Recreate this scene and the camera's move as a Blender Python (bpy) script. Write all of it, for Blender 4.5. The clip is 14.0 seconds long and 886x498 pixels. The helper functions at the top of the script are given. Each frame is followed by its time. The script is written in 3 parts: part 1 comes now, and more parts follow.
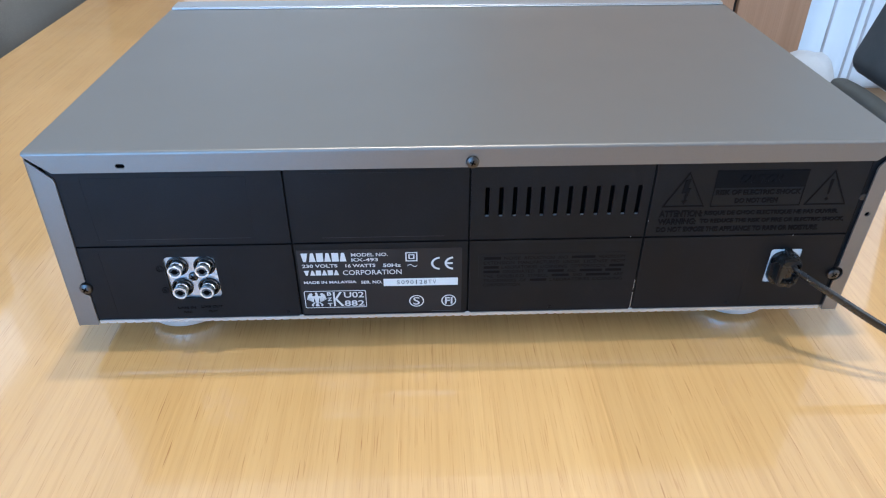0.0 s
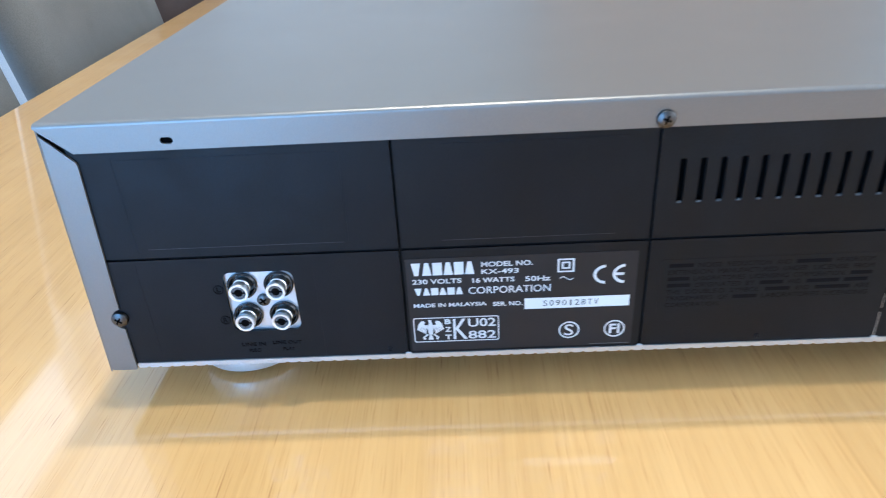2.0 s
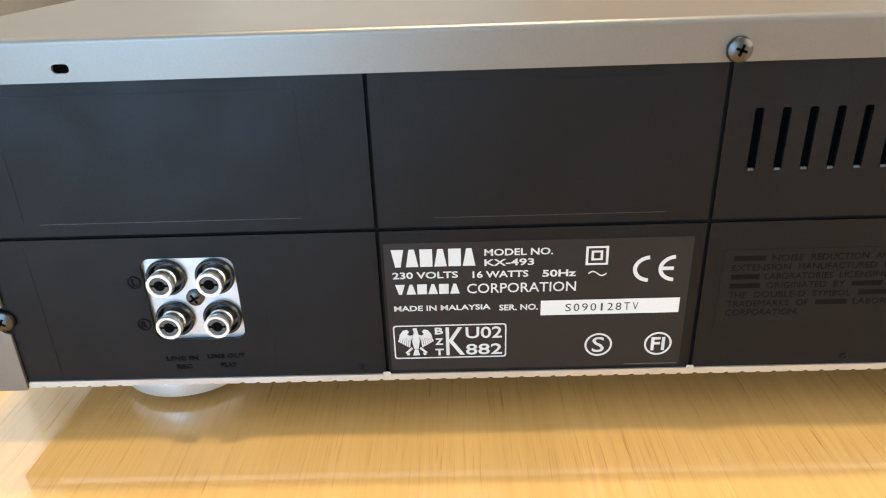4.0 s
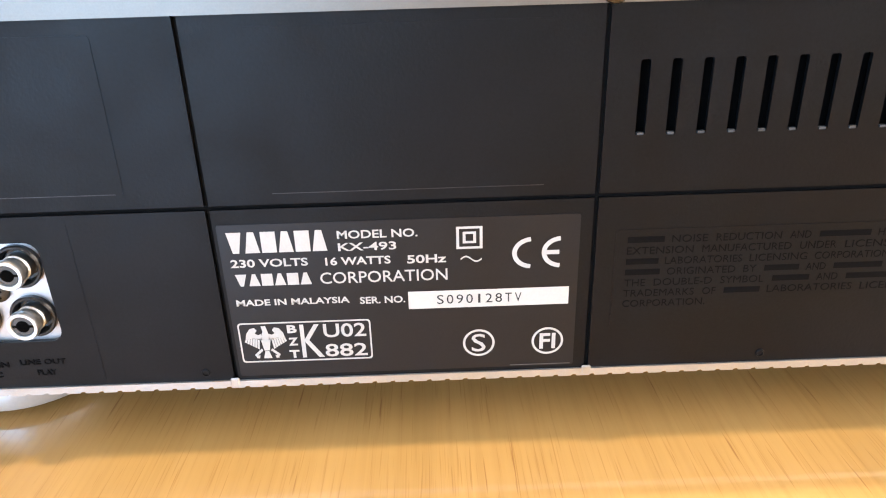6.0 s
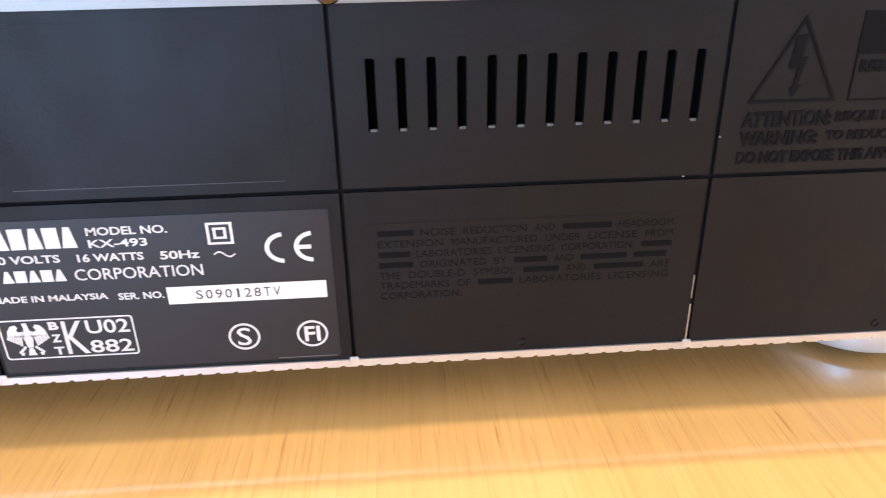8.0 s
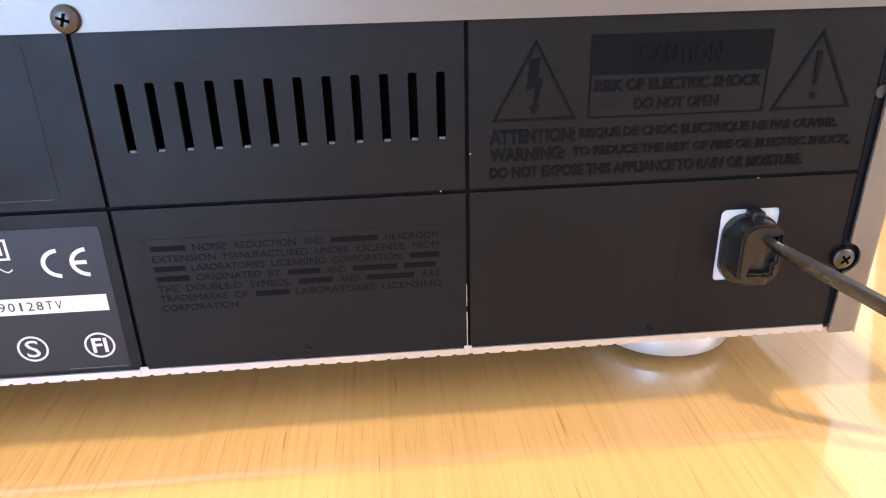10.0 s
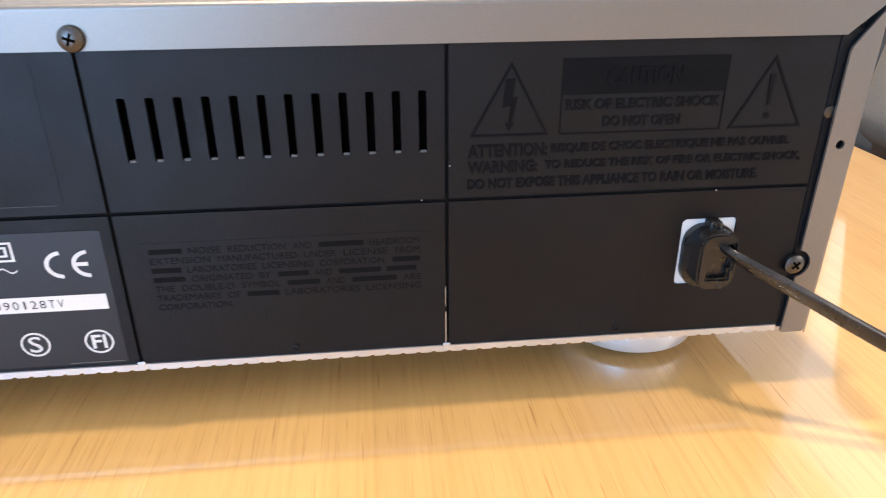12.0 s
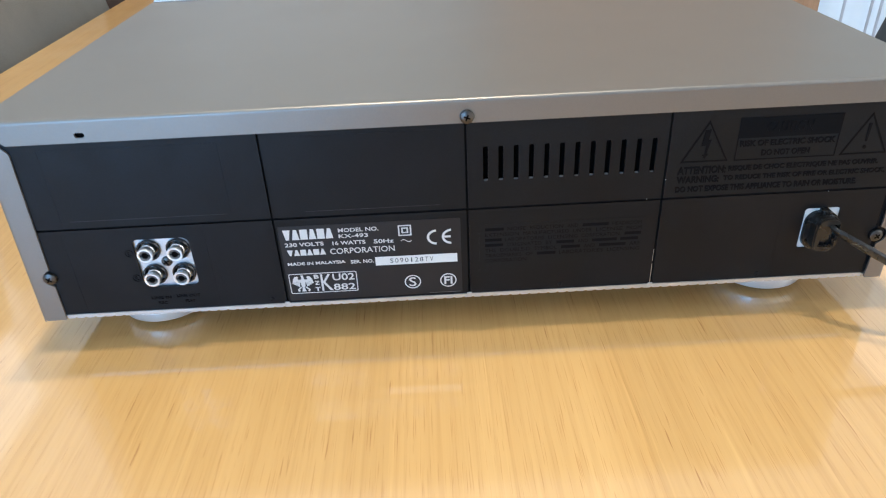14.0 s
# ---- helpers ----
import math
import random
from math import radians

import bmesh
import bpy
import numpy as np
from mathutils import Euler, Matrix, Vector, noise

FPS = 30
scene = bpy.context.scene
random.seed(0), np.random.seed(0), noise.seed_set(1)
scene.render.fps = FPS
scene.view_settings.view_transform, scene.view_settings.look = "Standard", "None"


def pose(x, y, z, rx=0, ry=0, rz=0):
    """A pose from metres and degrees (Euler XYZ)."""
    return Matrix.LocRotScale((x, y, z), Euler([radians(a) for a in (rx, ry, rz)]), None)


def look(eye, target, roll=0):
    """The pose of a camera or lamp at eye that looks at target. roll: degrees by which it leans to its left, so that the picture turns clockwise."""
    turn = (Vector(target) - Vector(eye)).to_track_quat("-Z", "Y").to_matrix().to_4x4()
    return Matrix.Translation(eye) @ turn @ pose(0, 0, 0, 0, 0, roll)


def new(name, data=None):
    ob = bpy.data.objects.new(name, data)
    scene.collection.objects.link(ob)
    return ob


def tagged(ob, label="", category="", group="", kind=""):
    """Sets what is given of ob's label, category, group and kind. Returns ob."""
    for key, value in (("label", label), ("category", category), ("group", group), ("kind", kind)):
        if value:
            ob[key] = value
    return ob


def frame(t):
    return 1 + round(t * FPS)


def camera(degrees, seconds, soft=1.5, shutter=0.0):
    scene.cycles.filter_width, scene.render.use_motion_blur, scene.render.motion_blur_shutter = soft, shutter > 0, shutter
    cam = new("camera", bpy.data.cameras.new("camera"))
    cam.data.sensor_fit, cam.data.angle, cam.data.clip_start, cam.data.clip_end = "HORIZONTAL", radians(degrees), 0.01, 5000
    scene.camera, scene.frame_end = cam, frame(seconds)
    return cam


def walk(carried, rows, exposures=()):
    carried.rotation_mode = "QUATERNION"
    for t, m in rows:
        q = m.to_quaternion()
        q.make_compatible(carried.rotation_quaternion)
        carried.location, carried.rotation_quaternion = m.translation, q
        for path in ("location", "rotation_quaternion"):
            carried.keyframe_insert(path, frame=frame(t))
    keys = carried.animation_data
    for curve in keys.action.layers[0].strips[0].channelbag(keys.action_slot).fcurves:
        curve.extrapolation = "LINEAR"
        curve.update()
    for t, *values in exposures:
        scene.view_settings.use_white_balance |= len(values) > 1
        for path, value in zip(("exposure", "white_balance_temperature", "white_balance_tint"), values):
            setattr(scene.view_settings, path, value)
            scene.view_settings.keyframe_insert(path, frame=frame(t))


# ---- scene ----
cam = camera(64.8, 14.0, soft=1.1, shutter=0.25)
PATH = [
    (0, (-0.02377, -0.31169, 0.27527), (0.02864, 1.34562, -0.84302), -0.067),
    (0.5, (-0.02122, -0.29543, 0.25822), (-0.02882, 1.36402, -0.85809), -1.794),
    (1, (-0.03385, -0.27700, 0.23859), (-0.04912, 1.40018, -0.85084), -1.508),
    (1.5, (-0.04754, -0.26109, 0.22257), (-0.07635, 1.45683, -0.80112), -2.361),
    (2, (-0.06886, -0.23122, 0.19857), (-0.13672, 1.51460, -0.77484), -3.408),
    (2.2, (-0.07580, -0.21445, 0.18209), (-0.19496, 1.54403, -0.76318), -4.044),
    (4.3, (-0.06877, -0.18106, 0.14834), (-0.08771, 1.62919, -0.70172), -1.677),
    (4.5, (-0.06443, -0.17982, 0.14732), (-0.06777, 1.62879, -0.70647), -1.570),
    (5, (-0.05481, -0.17005, 0.14074), (-0.04327, 1.63623, -0.71787), -1.488),
    (5.5, (-0.04437, -0.15967, 0.13347), (0.00492, 1.65975, -0.69555), -1.329),
    (6, (-0.03960, -0.15838, 0.12869), (-0.01705, 1.66560, -0.69142), -1.686),
    (6.5, (-0.03759, -0.16027, 0.12949), (-0.00788, 1.66624, -0.68473), -1.646),
    (7, (-0.02619, -0.16137, 0.13104), (0.01605, 1.65663, -0.70149), -1.720),
    (7.5, (-0.00667, -0.16339, 0.12882), (0.06895, 1.65492, -0.70065), -1.598),
    (8, (0.01510, -0.16542, 0.12845), (0.12652, 1.65227, -0.69835), -1.136),
    (8.5, (0.03897, -0.16805, 0.13202), (0.16213, 1.64673, -0.69948), -1.046),
    (9, (0.06086, -0.17232, 0.13160), (0.17544, 1.64702, -0.69112), -0.954),
    (9.2, (0.06670, -0.17371, 0.13158), (0.17777, 1.65235, -0.67662), -1.440),
    (11.5, (0.08027, -0.18237, 0.13852), (0.27219, 1.63723, -0.66910), -0.257),
    (11.7, (0.08311, -0.18315, 0.13984), (0.24497, 1.63000, -0.68859), -0.886),
    (12, (0.07342, -0.18849, 0.14255), (0.26167, 1.61620, -0.69865), -0.337),
    (12.5, (0.04157, -0.21407, 0.15600), (0.18996, 1.57532, -0.72494), -0.979),
    (13, (0.01239, -0.23936, 0.16503), (0.07290, 1.53936, -0.74738), -2.026),
    (13.5, (-0.00725, -0.27501, 0.19117), (0.04063, 1.47019, -0.78453), -1.516),
    (14, (-0.01561, -0.29862, 0.22862), (0.00113, 1.41386, -0.80439), -2.750),
]
walk(cam, [(t, look(eye, target, roll)) for t, eye, target, roll in PATH],
     [(0.0, -0.49, 4800, 5), (1.0, -0.38, 4800, 5), (2.0, -0.15, 4700, 3), (4.5, -0.04, 6800, 6), (5.5, 0.09, 6800, 11), (6.5, 0.18, 6750, 14), (9.0, 0.26, 6350, 20), (11.5, 0.19, 6200, 17), (12.5, -0.16, 6050, 11), (13.0, -0.31, 5900, 8), (13.5, -0.38, 5700, 7), (14.0, -0.41, 5450, 4)])


# ---- light: daylight through two windows, and two warm ceiling lamps over the table ----
TABLE_H = 0.75
world = bpy.data.worlds.new("sky")
scene.world = world
world.use_nodes = True
wn = world.node_tree.nodes
sky = wn.new("ShaderNodeTexSky")
sky.sky_type = "NISHITA"
sky.sun_disc = False
sky.sun_elevation, sky.sun_rotation = radians(38), radians(150)
wn["Background"].inputs["Strength"].default_value = 0.12
world.node_tree.links.new(sky.outputs[0], wn["Background"].inputs["Color"])


def lamp(name, kind, m, power, colour, size=0.1, size_y=None):
    data = bpy.data.lights.new(name, kind)
    data.energy, data.color = power, colour
    if kind == "AREA":
        data.shape = "RECTANGLE" if size_y else "DISK"
        data.size = size
        if size_y:
            data.size_y = size_y
    ob = new(name, data)
    ob.matrix_world = m
    return ob


# windows: a tall one behind the camera to one side, one beside the table, one behind the white curtain; the others open on the bright sky outside
lamp("window_light_south", "AREA", pose(-1.15, -2.38, 0.40, 90, 0, 0), 80, (0.36, 0.63, 1.0), 1.3, 1.9)
lamp("window_light_east", "AREA", look((1.74, -0.68, 0.85), (0.2, 0.1, 0.0)), 29, (1.0, 0.86, 0.72), 1.2, 1.2)
lamp("window_light_curtain", "AREA", look((1.51, 2.75, -0.45), (1.51, 2.0, -0.45)), 3, (0.80, 0.90, 1.0), 0.46, 0.6)
# lamps over the table
lamp("ceiling_lamp_light_far", "AREA", pose(0.02, 0.37, 1.95), 25.0, (1.0, 0.80, 0.56), 0.05)
lamp("ceiling_lamp_light_near", "AREA", pose(-0.06, 0.04, 1.95), 27.0, (1.0, 0.80, 0.56), 0.12, 0.05)


# ---- materials ----
def material(name, base, rough=0.5, metal=0.0, coat=0.0, spec=0.5):
    m = bpy.data.materials.new(name)
    m.use_nodes = True
    b = m.node_tree.nodes["Principled BSDF"]
    b.inputs["Base Color"].default_value = (*base, 1)
    b.inputs["Roughness"].default_value = rough
    b.inputs["Metallic"].default_value = metal
    b.inputs["Coat Weight"].default_value = coat
    b.inputs["Specular IOR Level"].default_value = spec
    return m


def node(m, kind, **inputs):
    n = m.node_tree.nodes.new(kind)
    for k, v in inputs.items():
        n.inputs[k].default_value = v
    return n


def link(m, a, b):
    m.node_tree.links.new(a, b)


def bsdf(m):
    return m.node_tree.nodes["Principled BSDF"]


def coords(m, scale):
    tc = node(m, "ShaderNodeTexCoord")
    mp = node(m, "ShaderNodeMapping")
    mp.inputs["Scale"].default_value = scale
    link(m, tc.outputs["Object"], mp.inputs["Vector"])
    return mp.outputs["Vector"]


def noise_of(m, scale, detail=4.0, size=(1, 1, 1), rough=0.55):
    n = node(m, "ShaderNodeTexNoise", Scale=scale, Detail=detail, Roughness=rough)
    link(m, coords(m, size), n.inputs["Vector"])
    return n.outputs["Fac"]


def ramp(m, fac, stops):
    r = node(m, "ShaderNodeValToRGB")
    e = r.color_ramp.elements
    while len(e) < len(stops):
        e.new(0.5)
    for el, (p, c) in zip(e, stops):
        el.position = p
        el.color = (*c, 1) if len(c) == 3 else c
    link(m, fac, r.inputs["Fac"])
    return r.outputs["Color"]


def mix(m, fac, a, b, kind="MIX"):
    n = m.node_tree.nodes.new("ShaderNodeMix")
    n.data_type = "RGBA"
    n.blend_type = kind
    for value, slot in ((fac, 0), (a, 6), (b, 7)):
        if isinstance(value, (int, float)):
            n.inputs[slot].default_value = value
        elif isinstance(value, tuple):
            n.inputs[slot].default_value = (*value, 1)
        else:
            link(m, value, n.inputs[slot])
    return n.outputs[2]


def bump(m, height, strength, distance):
    n = node(m, "ShaderNodeBump", Strength=strength, Distance=distance)
    link(m, height, n.inputs["Height"])
    link(m, n.outputs["Normal"], bsdf(m).inputs["Normal"])


def varied(name, base, rough, metal=0.0, spread=0.15, scale=14.0, grain=900.0, relief=0.15, depth=0.0003, coat=0.0, spec=0.5, speck=0.12, rvar=0.15):
    """A surface with broad tone changes, fine grain and a little relief."""
    m = material(name, base, rough, metal, coat, spec)
    lo, hi = tuple(c * (1 - spread) for c in base), tuple(min(1, c * (1 + spread)) for c in base)
    broad = ramp(m, noise_of(m, scale), [(0.3, lo), (0.7, hi)])
    fine = noise_of(m, grain, 2.0)
    dots = ramp(m, fine, [(0.3, (1 - speck,) * 3), (0.7, (1 + 0.8 * speck,) * 3)])
    link(m, mix(m, 1.0, broad, dots, "MULTIPLY"), bsdf(m).inputs["Base Color"])
    r = ramp(m, noise_of(m, scale * 2.3), [(0.3, (rough * (1 - rvar),) * 3), (0.7, (min(1, rough * (1 + rvar)),) * 3)])
    link(m, r, bsdf(m).inputs["Roughness"])
    if relief:
        bump(m, fine, relief, depth)
    return m


def oak(name, light, dark, rough, coat):
    """Lacquered oak veneer: leaves with pores that run along y."""
    m = material(name, light, rough, 0.0, coat)
    # veneer leaves, each a little lighter or darker
    leaf = node(m, "ShaderNodeTexVoronoi", Scale=1.0, Randomness=0.35)
    leaf.voronoi_dimensions = "1D"
    sep = node(m, "ShaderNodeSeparateXYZ")
    link(m, coords(m, (9.0, 1, 1)), sep.inputs[0])
    link(m, sep.outputs["X"], leaf.inputs["W"])
    leaf_tone = node(m, "ShaderNodeSeparateColor")
    link(m, leaf.outputs["Color"], leaf_tone.inputs[0])
    tone = ramp(m, leaf_tone.outputs[0], [(0.0, (0.93, 0.92, 0.90)), (1.0, (1.06, 1.05, 1.04))])
    wide = ramp(m, noise_of(m, 1.0, 5.0, (34, 1.6, 1)), [(0.25, dark), (0.75, light)])
    fibre = ramp(m, noise_of(m, 1.0, 3.0, (420, 5, 1)), [(0.25, (0.90, 0.87, 0.81)), (0.5, (1, 1, 1)), (0.75, (1.045, 1.05, 1.06))])
    pores = ramp(m, noise_of(m, 1.0, 1.5, (1700, 34, 1), 0.5), [(0.28, (0.80, 0.71, 0.60)), (0.40, (1, 1, 1))])
    # long open vessels, sparse, each a centimetre or two
    vessel = ramp(m, noise_of(m, 1.0, 2.0, (760, 30, 1), 0.45), [(0.25, (0.68, 0.57, 0.45)), (0.32, (1, 1, 1))])
    pale = ramp(m, noise_of(m, 1.0, 2.0, (300, 6, 3), 0.5), [(0.66, (1, 1, 1)), (0.76, (1.10, 1.12, 1.16))])
    patch = ramp(m, noise_of(m, 5.0, 2.0), [(0.3, (0.55,) * 3), (0.62, (1,) * 3)])
    pores = mix(m, patch, (1, 1, 1), pores)
    pores = mix(m, 1.0, pores, vessel, "MULTIPLY")
    c = mix(m, 1.0, mix(m, 1.0, wide, tone, "MULTIPLY"), mix(m, 1.0, fibre, pale, "MULTIPLY"), "MULTIPLY")
    c = mix(m, 1.0, c, pores, "MULTIPLY")
    link(m, c, bsdf(m).inputs["Base Color"])
    smear = ramp(m, noise_of(m, 9.0, 5.0), [(0.35, (rough * 0.8,) * 3), (0.7, (rough * 1.35,) * 3)])
    link(m, smear, bsdf(m).inputs["Roughness"])
    bsdf(m).inputs["Coat Roughness"].default_value = 0.065
    bsdf(m).inputs["Coat IOR"].default_value = 1.85
    bump(m, pores, 0.08, 0.0001)
    return m


OAK = oak("oak_veneer", (0.64, 0.395, 0.143), (0.56, 0.328, 0.106), 0.38, 1.0)
COVER = varied("titanium_paint", (0.232, 0.213, 0.189), 0.40, 0.70, 0.008, 9.0, 2600.0, 0.04, 0.00004, speck=0.04, rvar=0.03)
PANEL = varied("black_moulded_plastic", (0.0030, 0.0040, 0.0056), 0.46, 0.0, 0.35, 24.0, 1100.0, 0.4, 0.00012, 0.0, 0.235, speck=0.25)
RAISED = varied("black_raised_lettering", (0.0034, 0.0038, 0.0047), 0.62, 0.0, 0.1, 30.0, 1500.0, 0.1, 0.0001, 0.0, 0.08)
GROOVE = material("groove_black", (0.004, 0.004, 0.004), 0.8, spec=0.1)
# near black: shade put into colour for recesses, openings and the cover's inside
INSIDE_SHADE = material("inside_shade_black", (0.002, 0.002, 0.002), 0.9, spec=0.05)
LABEL = varied("label_film", (0.0080, 0.0100, 0.0135), 0.36, 0.0, 0.1, 40.0, 2200.0, 0.06, 0.00005, 0.0, 0.40)
PRINT = varied("white_print", (0.62, 0.61, 0.59), 0.5, 0.0, 0.04, 60.0, 1800.0, 0.0, speck=0.04)
PAPER = varied("white_label_paper", (0.68, 0.66, 0.62), 0.55, 0.0, 0.03, 40.0, 1500.0, 0.0, speck=0.03)
INK = material("black_ink", (0.03, 0.03, 0.03), 0.6)
ZINC = varied("zinc_plate", (0.62, 0.63, 0.64), 0.34, 0.75, 0.04, 60.0, 1500.0, 0.0, speck=0.03)
CHROME = varied("nickel", (0.86, 0.87, 0.88), 0.34, 1.0, 0.03, 120.0, 1500.0, 0.0, speck=0.03)
SCREW = varied("dark_nickel", (0.10, 0.095, 0.09), 0.38, 1.0, 0.2, 200.0, 2500.0, 0.1, 0.00005)
RUBBER = varied("black_rubber", (0.010, 0.0095, 0.009), 0.28, 0.0, 0.2, 60.0, 1500.0, 0.1, 0.0001)
COLLAR = varied("black_socket_plastic", (0.012, 0.012, 0.013), 0.22, 0.0, 0.2, 60.0, 1500.0, 0.0)
GREYPLUG = varied("grey_insulator", (0.10, 0.10, 0.10), 0.5, 0.0, 0.1, 90.0)
FOOT = varied("silver_foot", (0.80, 0.80, 0.80), 0.36, 0.6, 0.02, 40.0, 1500.0, 0.0, speck=0.02)
# lighter black that paints the bevel's reflection on raised field edges
EDGE_GLINT = varied("black_edge_glint", (0.03, 0.031, 0.034), 0.4, 0.0, 0.6, 160.0, 900.0, 0.0)
FELT = varied("black_felt", (0.02, 0.02, 0.02), 0.9)
STEEL = varied("chassis_steel", (0.55, 0.54, 0.52), 0.4, 0.8, 0.08, 30.0)
FRONT = varied("titanium_front", (0.36, 0.355, 0.36), 0.38, 0.6, 0.03, 20.0)
WALL = varied("wall_paint", (0.70, 0.69, 0.67), 0.8, 0.0, 0.03, 3.0, 300.0, 0.1, 0.0005)
CEIL = varied("ceiling_paint", (0.86, 0.86, 0.85), 0.85, 0.0, 0.02, 3.0, 300.0, 0.1, 0.0005)
FLOOR = oak("floor_oak", (0.42, 0.29, 0.17), (0.33, 0.22, 0.12), 0.45, 0.0)
CURTAIN = material("white_curtain", (0.85, 0.87, 0.90), 0.9)
through_cloth = node(CURTAIN, "ShaderNodeBsdfTranslucent")
through_cloth.inputs["Color"].default_value = (0.80, 0.83, 0.88, 1)
blend = node(CURTAIN, "ShaderNodeMixShader", Fac=0.5)
link(CURTAIN, bsdf(CURTAIN).outputs[0], blend.inputs[1])
link(CURTAIN, through_cloth.outputs[0], blend.inputs[2])
link(CURTAIN, blend.outputs[0], CURTAIN.node_tree.nodes["Material Output"].inputs["Surface"])
BROWN = oak("brown_wood", (0.46, 0.295, 0.185), (0.39, 0.24, 0.145), 0.45, 0.0)
GREYCLOTH = varied("grey_cloth", (0.17, 0.165, 0.15), 0.9, 0.0, 0.12, 8.0, 700.0, 0.4, 0.0006)
SLATE = varied("slate_cloth", (0.045, 0.055, 0.065), 0.85, 0.0, 0.12, 8.0, 700.0, 0.4, 0.0006)
UMBER = varied("dark_brown_cloth", (0.07, 0.05, 0.045), 0.85, 0.0, 0.12, 8.0, 700.0, 0.4, 0.0006)
SHELL = varied("dark_grey_cloth", (0.085, 0.09, 0.088), 0.9, 0.0, 0.12, 8.0, 700.0, 0.4, 0.0006)
LEGS = varied("dark_leg_wood", (0.06, 0.04, 0.03), 0.5)
TAPE = varied("grey_tape", (0.60, 0.64, 0.72), 0.8)
BAG = varied("white_plastic_bag", (0.60, 0.60, 0.60), 0.35, 0.0, 0.05, 12.0, 200.0, 0.3, 0.002, speck=0.02)
SEAM = material("seam_black", (0.02, 0.018, 0.016), 0.8)


# ---- mesh helpers ----
def part(name, bm, mat, parent=None, label="", smooth=False, at=None):
    me = bpy.data.meshes.new(name)
    bmesh.ops.recalc_face_normals(bm, faces=bm.faces)
    bm.to_mesh(me)
    bm.free()
    me.materials.append(mat)
    if smooth:
        me.shade_smooth()
        me.set_sharp_from_angle(angle=radians(35))
    ob = new(name, me)
    if at is not None:
        ob.matrix_basis = at
    if parent:
        ob.parent = parent
    if label:
        tagged(ob, label)
    return ob


def thing(name, label, category, at=None, group="", kind=""):
    ob = new(name)
    ob.empty_display_size = 0.02
    if at is not None:
        ob.matrix_basis = at
    return tagged(ob, label, category, group, kind)


def add_box(bm, x0, x1, y0, y1, z0, z1, bevel=0.0, segments=2):
    got = bmesh.ops.create_cube(bm, size=1.0, matrix=Matrix.LocRotScale(((x0 + x1) / 2, (y0 + y1) / 2, (z0 + z1) / 2), None, (x1 - x0, y1 - y0, z1 - z0)))
    if bevel:
        edges = list({e for v in got["verts"] for e in v.link_edges})
        bmesh.ops.bevel(bm, geom=edges, offset=bevel, segments=segments, profile=0.5, affect="EDGES")
    return bm


def box(x0, x1, y0, y1, z0, z1, bevel=0.0, segments=2):
    return add_box(bmesh.new(), x0, x1, y0, y1, z0, z1, bevel, segments)


def add_plate(bm, outer, holes, y, thick):
    """A sheet in the x-z plane, its face at y towards -y, with holes through it."""
    loops, edges = [outer, *holes], []
    for pts in loops:
        vs = [bm.verts.new((x, y, z)) for x, z in pts]
        edges += [bm.edges.new((vs[i], vs[(i + 1) % len(vs)])) for i in range(len(vs))]
    got = bmesh.ops.triangle_fill(bm, use_beauty=True, use_dissolve=False, edges=edges)
    faces = [g for g in got["geom"] if isinstance(g, bmesh.types.BMFace)]
    out = bmesh.ops.extrude_face_region(bm, geom=faces)
    bmesh.ops.translate(bm, vec=(0, thick, 0), verts=[g for g in out["geom"] if isinstance(g, bmesh.types.BMVert)])
    return bm


def rect(x0, z0, x1, z1):
    return [(x0, z0), (x1, z0), (x1, z1), (x0, z1)]


def rounded(x0, z0, x1, z1, r, n=5):
    pts = []
    for cx, cz, a in ((x1 - r, z0 + r, -90), (x1 - r, z1 - r, 0), (x0 + r, z1 - r, 90), (x0 + r, z0 + r, 180)):
        pts += [(cx + r * math.cos(radians(a + 90 * i / n)), cz + r * math.sin(radians(a + 90 * i / n))) for i in range(n + 1)]
    return pts


def disc(cx, cz, r, n=24, rz=None):
    return [(cx + r * math.cos(2 * math.pi * i / n), cz + (rz or r) * math.sin(2 * math.pi * i / n)) for i in range(n)]


def lathe(profile, n=32, axis="z", centre=(0, 0, 0), close=True):
    """A turned body: (radius, height) pairs round an axis; along y the height grows towards -y."""
    bm = bmesh.new()
    rings = []
    for r, h in profile:
        ring = []
        for i in range(n):
            a = 2 * math.pi * i / n
            u, v = r * math.cos(a), r * math.sin(a)
            p = (u, v, h) if axis == "z" else (u, -h, v)
            ring.append(bm.verts.new(Vector(p) + Vector(centre)))
        rings.append(ring)
    for a, b in zip(rings, rings[1:]):
        for i in range(n):
            bm.faces.new((a[i], a[(i + 1) % n], b[(i + 1) % n], b[i]))
    if close:
        bm.faces.new(rings[0])
        bm.faces.new(rings[-1])
    return bm


